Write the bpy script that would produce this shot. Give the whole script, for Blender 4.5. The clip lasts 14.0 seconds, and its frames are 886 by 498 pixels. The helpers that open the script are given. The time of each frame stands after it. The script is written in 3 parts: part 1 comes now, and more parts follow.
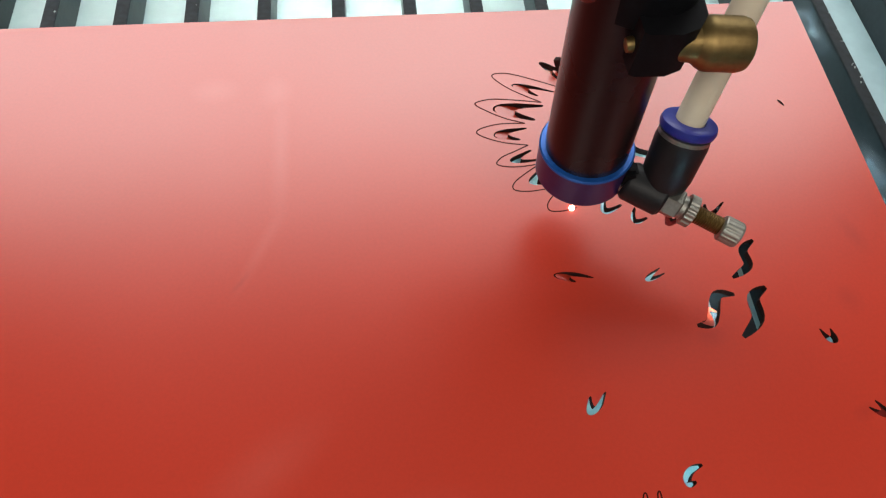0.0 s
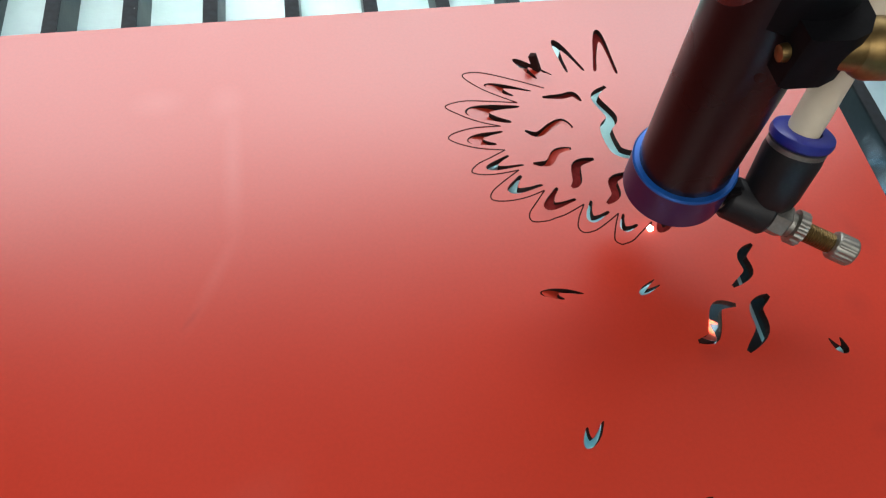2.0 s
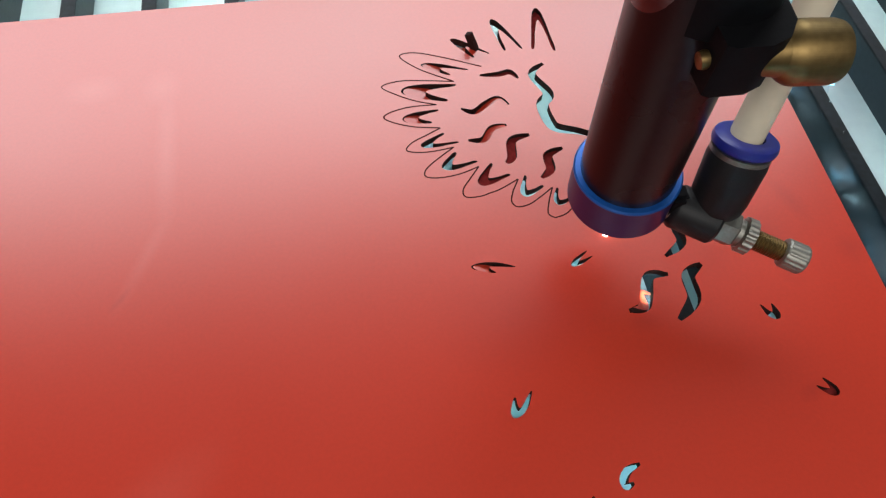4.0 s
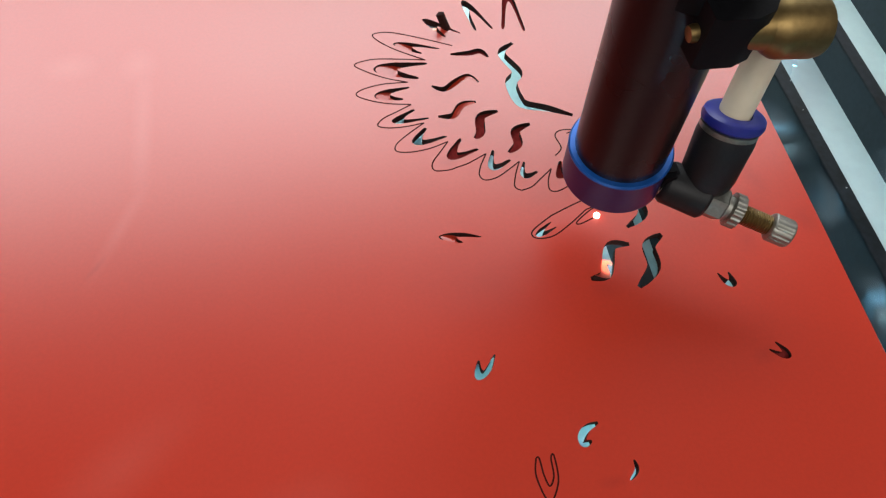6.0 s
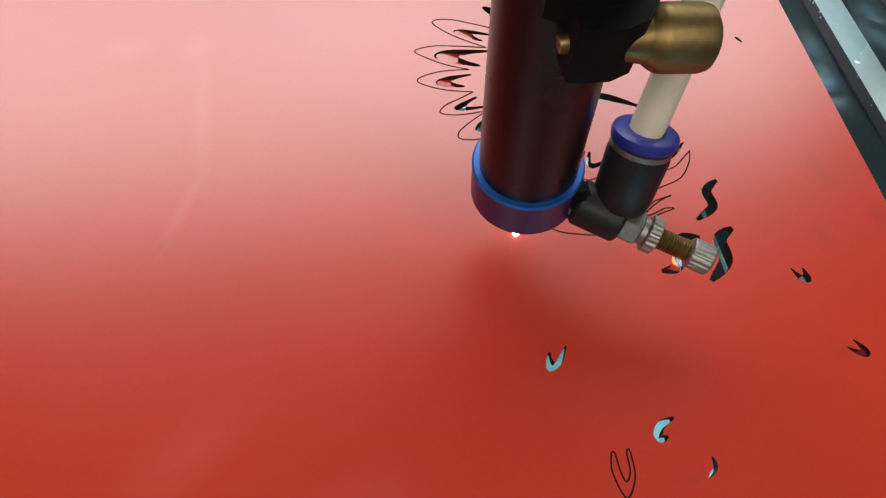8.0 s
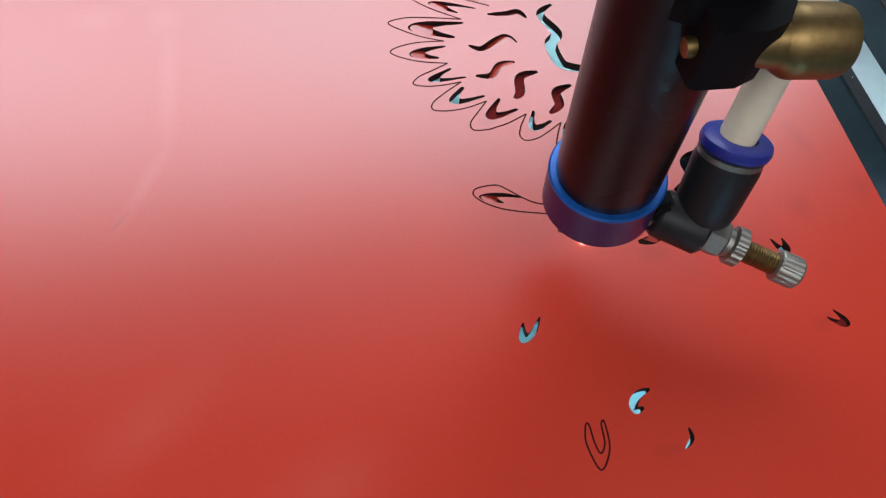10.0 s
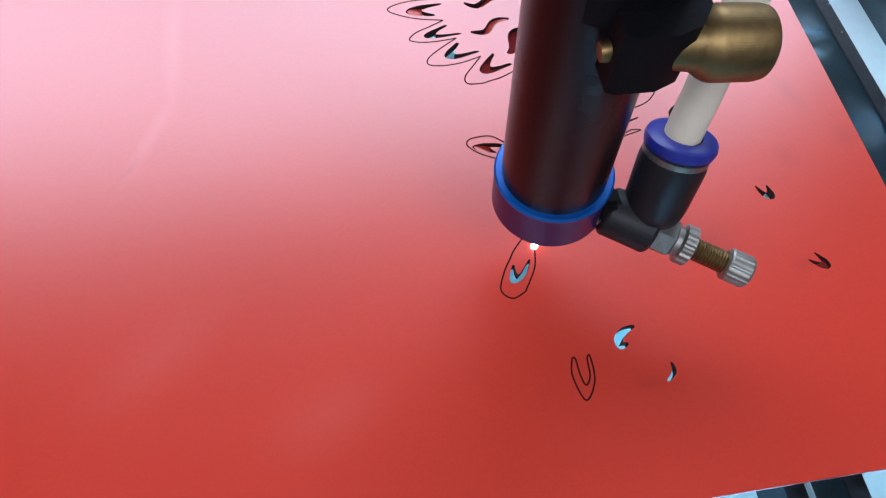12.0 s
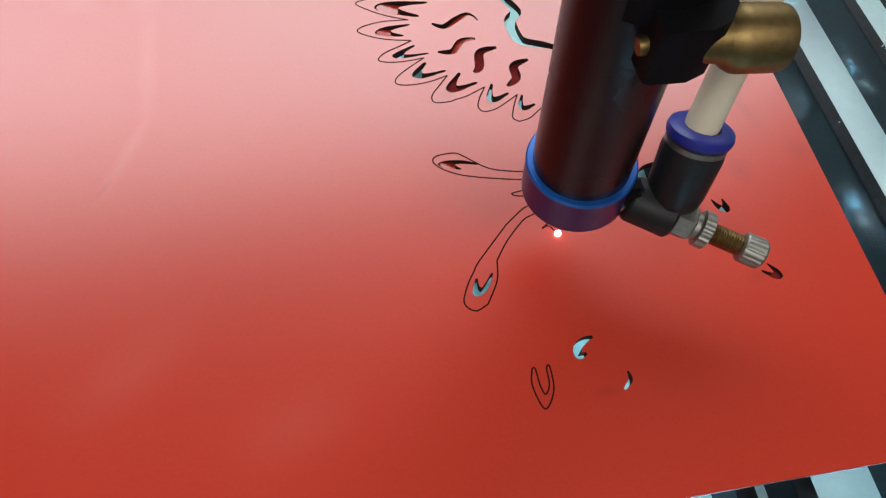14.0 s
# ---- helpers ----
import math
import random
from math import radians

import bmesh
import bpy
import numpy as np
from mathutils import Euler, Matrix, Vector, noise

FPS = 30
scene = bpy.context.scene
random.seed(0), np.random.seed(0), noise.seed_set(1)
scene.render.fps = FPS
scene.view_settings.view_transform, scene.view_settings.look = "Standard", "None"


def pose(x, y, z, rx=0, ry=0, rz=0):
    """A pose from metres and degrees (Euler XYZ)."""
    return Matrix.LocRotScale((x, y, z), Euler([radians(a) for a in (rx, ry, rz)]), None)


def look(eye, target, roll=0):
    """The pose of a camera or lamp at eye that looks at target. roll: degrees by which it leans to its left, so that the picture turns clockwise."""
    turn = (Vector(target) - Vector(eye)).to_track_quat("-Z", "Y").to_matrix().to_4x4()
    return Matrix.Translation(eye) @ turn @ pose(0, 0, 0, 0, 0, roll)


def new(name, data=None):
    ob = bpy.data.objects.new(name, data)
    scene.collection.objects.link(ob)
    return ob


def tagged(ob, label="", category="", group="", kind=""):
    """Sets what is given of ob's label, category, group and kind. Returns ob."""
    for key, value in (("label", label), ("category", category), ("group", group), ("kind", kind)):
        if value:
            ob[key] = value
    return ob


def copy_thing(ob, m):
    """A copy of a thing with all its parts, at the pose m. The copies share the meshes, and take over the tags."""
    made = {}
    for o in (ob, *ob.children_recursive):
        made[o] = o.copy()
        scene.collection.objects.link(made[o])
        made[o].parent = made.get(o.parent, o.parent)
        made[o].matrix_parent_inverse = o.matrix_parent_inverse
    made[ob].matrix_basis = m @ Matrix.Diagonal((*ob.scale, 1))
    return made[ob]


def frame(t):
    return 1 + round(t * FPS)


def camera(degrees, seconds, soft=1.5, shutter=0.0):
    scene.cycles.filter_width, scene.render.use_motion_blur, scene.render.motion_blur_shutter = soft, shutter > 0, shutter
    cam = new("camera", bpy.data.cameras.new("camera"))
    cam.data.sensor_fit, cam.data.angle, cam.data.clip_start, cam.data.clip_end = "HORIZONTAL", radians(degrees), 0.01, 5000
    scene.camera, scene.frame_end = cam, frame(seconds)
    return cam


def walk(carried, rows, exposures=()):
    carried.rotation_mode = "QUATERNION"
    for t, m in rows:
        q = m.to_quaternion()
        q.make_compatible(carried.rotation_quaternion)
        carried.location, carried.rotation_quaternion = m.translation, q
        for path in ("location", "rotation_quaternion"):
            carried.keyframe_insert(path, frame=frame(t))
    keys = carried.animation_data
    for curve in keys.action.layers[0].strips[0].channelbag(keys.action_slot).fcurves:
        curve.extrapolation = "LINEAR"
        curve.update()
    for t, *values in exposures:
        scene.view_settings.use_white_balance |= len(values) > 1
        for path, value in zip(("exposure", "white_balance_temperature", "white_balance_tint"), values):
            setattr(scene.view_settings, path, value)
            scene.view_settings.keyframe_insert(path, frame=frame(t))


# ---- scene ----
cam = camera(66.0, 14.0, soft=1.25)
PATH = [
    (0, (-0.0645, -0.0889, 0.1911), (0.1079, 0.8561, -1.5632), 5.46),
    (0.5, (-0.0641, -0.0854, 0.1866), (0.1319, 0.8555, -1.5674), 6.04),
    (1, (-0.0645, -0.0823, 0.1830), (0.1554, 0.8632, -1.5657), 6.59),
    (1.5, (-0.0644, -0.0777, 0.1787), (0.1696, 0.8602, -1.5721), 6.75),
    (2, (-0.0621, -0.0738, 0.1762), (0.1844, 0.8567, -1.5769), 6.94),
    (2.5, (-0.0563, -0.0783, 0.1765), (0.1750, 0.8494, -1.5802), 6.08),
    (3, (-0.0483, -0.0810, 0.1772), (0.1910, 0.8565, -1.5732), 5.79),
    (3.2, (-0.0443, -0.0814, 0.1759), (0.1921, 0.8618, -1.5718), 5.27),
    (5.5, (-0.0421, -0.0916, 0.1730), (0.2227, 0.8291, -1.5826), 6.49),
    (6, (-0.0381, -0.0946, 0.1758), (0.2294, 0.8291, -1.5778), 6.58),
    (6.5, (-0.0358, -0.0969, 0.1766), (0.2337, 0.8261, -1.5771), 6.73),
    (7, (-0.0348, -0.0977, 0.1722), (0.2247, 0.8184, -1.5866), 6.44),
    (7.5, (-0.0441, -0.0957, 0.1711), (0.2232, 0.8350, -1.5788), 6.97),
    (8, (-0.0551, -0.0938, 0.1685), (0.1957, 0.8460, -1.5791), 6.69),
    (8.2, (-0.0574, -0.0942, 0.1688), (0.1814, 0.8379, -1.5845), 6.35),
    (10.5, (-0.0487, -0.1015, 0.1588), (0.2279, 0.8330, -1.5877), 7.67),
    (11, (-0.0529, -0.1061, 0.1580), (0.2192, 0.8177, -1.5949), 7.83),
    (11.5, (-0.0562, -0.1129, 0.1595), (0.2205, 0.8048, -1.5959), 8.34),
    (12, (-0.0477, -0.1124, 0.1629), (0.1901, 0.7848, -1.6087), 6.05),
    (12.5, (-0.0474, -0.1116, 0.1645), (0.2086, 0.7986, -1.5979), 6.65),
    (13, (-0.0466, -0.1097, 0.1650), (0.2073, 0.8038, -1.5960), 6.47),
    (13.5, (-0.0441, -0.1129, 0.1657), (0.2163, 0.8003, -1.5945), 6.71),
    (14, (-0.0407, -0.1148, 0.1697), (0.2207, 0.7981, -1.5905), 6.52),
]
EXPOSURES = [(0, 0.0, 6850, 10), (0.5, 0.0, 6700, 10), (2.0, 0.0, 6500, 10), (5.5, 0.0, 6500, 10), (7.5, 0.0, 6900, 10), (8.2, 0.0, 6700, 10), (10.5, 0.05, 6050, 13),
             (11.0, 0.08, 6050, 13), (11.5, 0.18, 5650, 15), (11.8, 0.28, 5450, 16), (12.1, 0.28, 5450, 16), (12.5, 0.10, 6200, 12), (14, 0.0, 6500, 10)]
walk(cam, [(t, look(eye, target, roll)) for t, eye, target, roll in PATH],
     exposures=EXPOSURES)

# ---- light: a broad bright window opening in the far wall of a workshop ----
world = bpy.data.worlds.new("workshop_world")
scene.world = world
world.use_nodes = True
wn, wl = world.node_tree.nodes, world.node_tree.links
sky = wn.new("ShaderNodeTexSky")
sky.sky_type = "NISHITA"
sky.sun_disc = False
sky.sun_elevation, sky.sun_rotation = radians(50), radians(0)
wl.new(sky.outputs[0], wn["Background"].inputs[0])
wn["Background"].inputs[1].default_value = 0.1


def area_lamp(name, m, sx, sy, watts, colour):
    data = bpy.data.lights.new(name, "AREA")
    data.shape, data.size, data.size_y, data.energy, data.color = "RECTANGLE", sx, sy, watts, colour
    ob = new(name, data)
    ob.matrix_world = m
    return ob


area_lamp("window_light", look((-0.02, 0.84, 0.77), (-0.02, 0, 0.0)), 2.0, 0.46, 16, (0.93, 0.98, 1.0))
# Two unseen fill lamps added behind the camera for soft diffuse light.
for lamp_x, watts in ((-0.75, 19), (0.75, 11)):
    area_lamp("south_fill_lamp", look((lamp_x, -1.15, 1.6), (0.0, 0.0, 0)), 0.9, 0.6, watts, (1.0, 0.97, 0.93))


# ---- materials ----
def material(name, colour, rough=0.5, metal=0.0, var=0.15, scale=300.0, bump=0.0, bump_scale=900.0, rough_var=0.1,
             second=None, spec=0.5, coat=0.0, emit=0.0, transmission=0.0, detail_scale=40.0):
    m = bpy.data.materials.new(name)
    m.use_nodes = True
    n, l = m.node_tree.nodes, m.node_tree.links
    p = n["Principled BSDF"]
    co = n.new("ShaderNodeTexCoord")
    fine, broad = n.new("ShaderNodeTexNoise"), n.new("ShaderNodeTexNoise")
    fine.inputs["Scale"].default_value, fine.inputs["Detail"].default_value = scale, 6
    broad.inputs["Scale"].default_value, broad.inputs["Detail"].default_value = detail_scale, 3
    for t in (fine, broad):
        l.new(co.outputs["Object"], t.inputs["Vector"])
    mix = n.new("ShaderNodeMix")
    mix.data_type = "FLOAT"
    l.new(fine.outputs[0], mix.inputs[2])
    l.new(broad.outputs[0], mix.inputs[3])
    mix.inputs[0].default_value = 0.5
    ramp = n.new("ShaderNodeValToRGB")
    other = second or tuple(c * (1 - var) for c in colour)
    lift = tuple(min(1, c * (1 + var * 0.6)) for c in colour)
    ramp.color_ramp.elements[0].position, ramp.color_ramp.elements[1].position = 0.3, 0.7
    ramp.color_ramp.elements[0].color, ramp.color_ramp.elements[1].color = (*other, 1), (*lift, 1)
    l.new(mix.outputs[0], ramp.inputs[0])
    l.new(ramp.outputs[0], p.inputs["Base Color"])
    span = n.new("ShaderNodeMapRange")
    span.inputs[3].default_value, span.inputs[4].default_value = max(0.02, rough - rough_var), min(1, rough + rough_var)
    l.new(broad.outputs[0], span.inputs[0])
    l.new(span.outputs[0], p.inputs["Roughness"])
    p.inputs["Metallic"].default_value = metal
    p.inputs["Specular IOR Level"].default_value = spec
    p.inputs["Coat Weight"].default_value = coat
    p.inputs["Transmission Weight"].default_value = transmission
    if bump:
        b, tex = n.new("ShaderNodeBump"), n.new("ShaderNodeTexNoise")
        tex.inputs["Scale"].default_value, tex.inputs["Detail"].default_value = bump_scale, 4
        l.new(co.outputs["Object"], tex.inputs["Vector"])
        l.new(tex.outputs[0], b.inputs["Height"])
        b.inputs["Strength"].default_value, b.inputs["Distance"].default_value = bump, 0.001
        l.new(b.outputs[0], p.inputs["Normal"])
    if emit:
        p.inputs["Emission Color"].default_value = (*colour, 1)
        p.inputs["Emission Strength"].default_value = emit
    return m


RED = material("red_board", (0.47, 0.030, 0.011), 0.31, spec=1.0, var=0.10, scale=900, detail_scale=9, rough_var=0.05, bump=0.03, bump_scale=2500)


def soft_marks(mat, spots, colour, amount):
    """Soft smears and darker patches on a surface: (x, y, half width, half length, turn) in its own space."""
    n, l = mat.node_tree.nodes, mat.node_tree.links
    p = n["Principled BSDF"]
    co = n.new("ShaderNodeTexCoord")
    total = None
    for x, y, w, h, turn in spots:
        mp = n.new("ShaderNodeMapping")
        mp.vector_type = "TEXTURE"
        mp.inputs["Location"].default_value = (x, y, 0)
        mp.inputs["Rotation"].default_value = (0, 0, radians(turn))
        mp.inputs["Scale"].default_value = (w, h, 1)
        g = n.new("ShaderNodeTexGradient")
        g.gradient_type = "SPHERICAL"
        l.new(co.outputs["Object"], mp.inputs["Vector"])
        l.new(mp.outputs[0], g.inputs[0])
        if total is None:
            total = g.outputs[1]
        else:
            add = n.new("ShaderNodeMath")
            add.operation, add.use_clamp = "MAXIMUM", True
            l.new(total, add.inputs[0])
            l.new(g.outputs[1], add.inputs[1])
            total = add.outputs[0]
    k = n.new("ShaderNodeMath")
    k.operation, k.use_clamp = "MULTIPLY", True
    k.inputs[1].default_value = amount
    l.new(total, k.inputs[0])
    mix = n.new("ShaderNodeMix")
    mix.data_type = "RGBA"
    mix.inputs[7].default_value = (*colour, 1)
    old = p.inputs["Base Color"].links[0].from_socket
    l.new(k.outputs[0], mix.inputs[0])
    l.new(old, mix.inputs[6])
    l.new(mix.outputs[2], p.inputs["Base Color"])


soft_marks(RED, [(-0.0993, 0.082, 0.007, 0.009, 0), (-0.0975, 0.055, 0.004, 0.035, 0), (-0.1030, 0.018, 0.003, 0.022, -25), (-0.121, 0.084, 0.010, 0.007, 0),
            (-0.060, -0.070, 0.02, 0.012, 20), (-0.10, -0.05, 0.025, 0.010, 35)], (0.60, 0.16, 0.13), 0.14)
# Darker red: a scuff, heat marks and soft patches.
soft_marks(RED, [(-0.109, 0.0065, 0.0012, 0.0055, -38), (0.103, -0.0086, 0.006, 0.006, 0), (0.0812, -0.013, 0.005, 0.006, 0), (0.0, -0.015, 0.03, 0.02, 0),
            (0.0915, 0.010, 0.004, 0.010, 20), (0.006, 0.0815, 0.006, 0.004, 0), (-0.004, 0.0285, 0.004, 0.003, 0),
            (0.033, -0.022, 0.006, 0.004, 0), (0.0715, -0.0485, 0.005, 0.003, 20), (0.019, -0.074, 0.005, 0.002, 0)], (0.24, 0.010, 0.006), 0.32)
CHAR = material("charred_edge", (0.030, 0.012, 0.010), 0.75, spec=0.2, var=0.5, scale=1500, bump=0.4, bump_scale=3000)
# Darker copy of the board's red; shade in the holes put into colour.
SHADED_RED = material("shaded_red_board", (0.17, 0.019, 0.018), 0.9, var=0.5, scale=500, spec=0.02)
RIM = material("pale_board_edge", (0.13, 0.11, 0.105), 0.6, var=0.2)
# Unseen underside, made pale to bounce light about under the board.
BOUNCE_BACKING = material("pale_bounce_backing", (0.66, 0.66, 0.62), 0.7, var=0.1)
KERF_AND_EDGE = material("burnt_cut_and_dimmed_edge", (0.040, 0.009, 0.009), 0.9, spec=0.1, var=0.5, scale=2000)
BLADE = material("sooty_blade", (0.006, 0.009, 0.013), 0.42, metal=0.0, var=0.6, scale=500, bump=0.04, bump_scale=500, rough_var=0.15, spec=0.2)
WORN = material("worn_blade_edge", (0.008, 0.012, 0.016), 0.5, var=0.8, scale=420, detail_scale=160, bump=0.04, bump_scale=600, rough_var=0.15, spec=0.2)
TRAY = material("pale_tray", (0.30, 0.34, 0.34), 0.5, var=0.08, scale=250, detail_scale=25, bump=0.05, rough_var=0.15)
BLACK_METAL = material("black_anodised", (0.009, 0.005, 0.006), 0.28, metal=0.0, var=0.3, scale=800, spec=0.2, rough_var=0.05, bump=0.01)
MATT_BLACK = material("black_clamp_metal", (0.004, 0.004, 0.005), 0.6, var=0.3, scale=700, bump=0.05, spec=0.08)
PURPLE = material("blue_violet_anodised", (0.022, 0.016, 0.085), 0.38, metal=0.25, var=0.2, scale=700, bump=0.02, second=(0.030, 0.014, 0.07))
BLUE_EDGE = material("bright_blue_anodised", (0.009, 0.085, 0.34), 0.32, metal=0.4, var=0.15, scale=700)
PLASTIC = material("black_nylon", (0.010, 0.010, 0.011), 0.5, var=0.25, scale=1200, bump=0.06, bump_scale=2200, spec=0.25)
BLUE_PLASTIC = material("blue_plastic", (0.012, 0.018, 0.20), 0.40, var=0.12, scale=900)
NICKEL = material("nickel_plate", (0.31, 0.305, 0.27), 0.48, metal=1.0, var=0.25, scale=1200, bump=0.05)
BRASS = material("brass", (0.22, 0.15, 0.060), 0.45, metal=1.0, var=0.25, scale=700, bump=0.03, second=(0.15, 0.10, 0.04))
FLARE = material("polished_black_anodised", (0.020, 0.012, 0.015), 0.18, spec=0.7, var=0.3, scale=800, rough_var=0.03)
HOSE = material("milky_hose", (0.60, 0.53, 0.40), 0.45, var=0.08, scale=300)
WALL = material("grey_wall_paint", (0.20, 0.20, 0.21), 0.8, var=0.1, scale=30, detail_scale=3, bump=0.1)
CEIL = material("ceiling_paint", (0.15, 0.15, 0.15), 0.85, var=0.1, scale=30, detail_scale=3)
FILM = material("grey_film", (0.22, 0.27, 0.29), 0.45, var=0.12, scale=200)


def smoke_material():
    m = bpy.data.materials.new("smoke")
    m.use_nodes = True
    n, l = m.node_tree.nodes, m.node_tree.links
    n.remove(n["Principled BSDF"])
    co, tex, g = n.new("ShaderNodeTexCoord"), n.new("ShaderNodeTexNoise"), n.new("ShaderNodeTexGradient")
    g.gradient_type = "SPHERICAL"
    mp = n.new("ShaderNodeMapping")
    mp.inputs["Scale"].default_value = (130, 58, 0)
    l.new(co.outputs["Object"], mp.inputs[0])
    l.new(mp.outputs[0], g.inputs[0])
    tex.inputs["Scale"].default_value, tex.inputs["Detail"].default_value, tex.inputs["Distortion"].default_value = 75, 5, 0.8
    info = n.new("ShaderNodeObjectInfo")
    tex.noise_dimensions = "4D"
    l.new(info.outputs["Random"], tex.inputs["W"])
    l.new(co.outputs["Object"], tex.inputs["Vector"])
    span = n.new("ShaderNodeMapRange")
    span.inputs[1].default_value, span.inputs[2].default_value, span.inputs[4].default_value = 0.35, 0.9, 0.42
    l.new(tex.outputs[0], span.inputs[0])
    mul = n.new("ShaderNodeMath")
    mul.operation = "MULTIPLY"
    l.new(span.outputs[0], mul.inputs[0])
    soft = n.new("ShaderNodeMath")
    soft.operation = "POWER"
    soft.inputs[1].default_value = 1.6
    l.new(g.outputs[1], soft.inputs[0])
    l.new(soft.outputs[0], mul.inputs[1])
    a, d, mix = n.new("ShaderNodeBsdfTransparent"), n.new("ShaderNodeBsdfDiffuse"), n.new("ShaderNodeMixShader")
    d.inputs[0].default_value = (0.50, 0.66, 0.78, 1)
    l.new(mul.outputs[0], mix.inputs[0])
    l.new(a.outputs[0], mix.inputs[1])
    l.new(d.outputs[0], mix.inputs[2])
    l.new(mix.outputs[0], n["Material Output"].inputs[0])
    return m


SMOKE = smoke_material()
SPARK = material("white_hot_spark", (1.0, 0.72, 0.55), 0.5, emit=14.0)


# ---- mesh helpers ----
def part(name, bm, mat, parent=None, label="", smooth=35.0):
    me = bpy.data.meshes.new(name)
    bm.normal_update()
    bm.to_mesh(me)
    bm.free()
    for p in me.polygons:
        p.use_smooth = smooth > 0
    me.set_sharp_from_angle(angle=radians(smooth))
    for m in mat if isinstance(mat, (list, tuple)) else (mat,):
        me.materials.append(m)
    ob = new(name, me)
    if parent:
        ob.parent = parent
    return tagged(ob, label)


def box(lo, hi, bevel=0.0, m=None):
    bm = bmesh.new()
    bmesh.ops.create_cube(bm, size=1, matrix=Matrix.LocRotScale([(a + b) / 2 for a, b in zip(lo, hi)], None, [b - a for a, b in zip(lo, hi)]))
    if bevel:
        bmesh.ops.bevel(bm, geom=bm.edges[:], offset=bevel, segments=2, affect="EDGES", clamp_overlap=True)
    if m:
        bm.transform(m)
    return bm


def lathe(profile, n=48, m=None, ridge=0.0, ridged=(), close=False):
    """A turned body round z from (radius, height) pairs; the pairs whose index is in ridged are knurled."""
    bm = bmesh.new()
    rings = []
    for k, (r, z) in enumerate(profile):
        ring = []
        for i in range(n):
            a = 2 * math.pi * i / n
            rr = r - (ridge if k in ridged and i % 4 in (2, 3) else 0)
            ring.append(bm.verts.new((rr * math.cos(a), rr * math.sin(a), z)))
        rings.append(ring)
    for a, b in zip(rings, rings[1:] + ([rings[0]] if close else [])):
        for i in range(n):
            bm.faces.new((a[i], a[(i + 1) % n], b[(i + 1) % n], b[i]))
    if not close:
        bm.faces.new(rings[0][::-1])
        bm.faces.new(rings[-1])
    bmesh.ops.recalc_face_normals(bm, faces=bm.faces[:])
    if m:
        bm.transform(m)
    return bm


def spline(points, steps=8, closed=False):
    """A Catmull-Rom curve through 2D points."""
    pts = [Vector(p) for p in points]
    n, out = len(pts), []
    for i in range(n if closed else n - 1):
        if closed:
            a, b, c, d = (pts[(i + k) % n] for k in (-1, 0, 1, 2))
        else:
            a, b, c, d = pts[max(i - 1, 0)], pts[i], pts[i + 1], pts[min(i + 2, n - 1)]
        for s in range(steps):
            t = s / steps
            out.append(0.5 * (2 * b + (c - a) * t + (2 * a - 5 * b + 4 * c - d) * t * t + (3 * b - a - 3 * c + d) * t ** 3))
    if not closed:
        out.append(pts[-1])
    return out


def normals(line):
    out = []
    for i in range(len(line)):
        d = line[min(i + 1, len(line) - 1)] - line[max(i - 1, 0)]
        d = d.normalized() if d.length > 0 else Vector((1, 0))
        out.append(Vector((-d.y, d.x)))
    return out


def wave(points, width):
    """The outline of a wavy cut that is widest in its middle and runs out to points."""
    line = spline(points, 6)
    nor = normals(line)
    n = len(line) - 1
    wide = [width / 2 * max(0.10, math.sin(math.pi * i / n)) ** 0.5 for i in range(n + 1)]
    return [p + v * w for p, v, w in zip(line, nor, wide)] + [p - v * w for p, v, w in reversed(list(zip(line, nor, wide)))]


def crescent(tip_a, bend, tip_b, fat=0.28, notch=0.45):
    """The outline of an eye-shaped cut: two tips, a round back and a notch between the tips."""
    a, b, c = Vector(tip_a), Vector(bend), Vector(tip_b)
    mid = (a + c) / 2
    side = (a - c) / 2
    inner = b - (b - mid) * notch

    def arm(tip, k):
        outer = [tip + side * 0.26 * k, tip.lerp(b, 0.33) + side * (0.20 + fat * 0.65) * k, tip.lerp(b, 0.66) + side * (0.20 + fat) * k, tip.lerp(b, 0.92) + side * (0.22 + fat * 0.6) * k]
        return outer, [tip - side * 0.06 * k, tip.lerp(inner, 0.5) + side * 0.10 * k, inner + (mid - inner) * 0.14 + side * 0.26 * k]
    (oa, ia), (oc, ic) = arm(a, 1), arm(c, -1)
    return spline(oa + [b] + oc[::-1] + ic + [inner] + ia[::-1], 5, True)


def millimetres(outline):
    return [Vector((p[0] / 1000, p[1] / 1000)) for p in outline]


def plate_mesh(outlines, z0, z1):
    """A flat plate whose first outline is its rim and whose other outlines are cut right through it."""
    data = bpy.data.curves.new("plate", "CURVE")
    data.dimensions, data.fill_mode = "2D", "BOTH"
    data.extrude = (z1 - z0) / 2
    for line in outlines:
        s = data.splines.new("POLY")
        s.points.add(len(line) - 1)
        for p, v in zip(s.points, line):
            p.co = (v[0], v[1], 0, 1)
        s.use_cyclic_u = True
    ob = bpy.data.objects.new("plate", data)
    scene.collection.objects.link(ob)
    me = bpy.data.meshes.new_from_object(ob.evaluated_get(bpy.context.evaluated_depsgraph_get()))
    bpy.data.objects.remove(ob)
    bm = bmesh.new()
    bm.from_mesh(me)
    bmesh.ops.remove_doubles(bm, verts=bm.verts[:], dist=1e-6)
    bmesh.ops.translate(bm, verts=bm.verts[:], vec=(0, 0, (z0 + z1) / 2))
    bm.normal_update()
    return bm


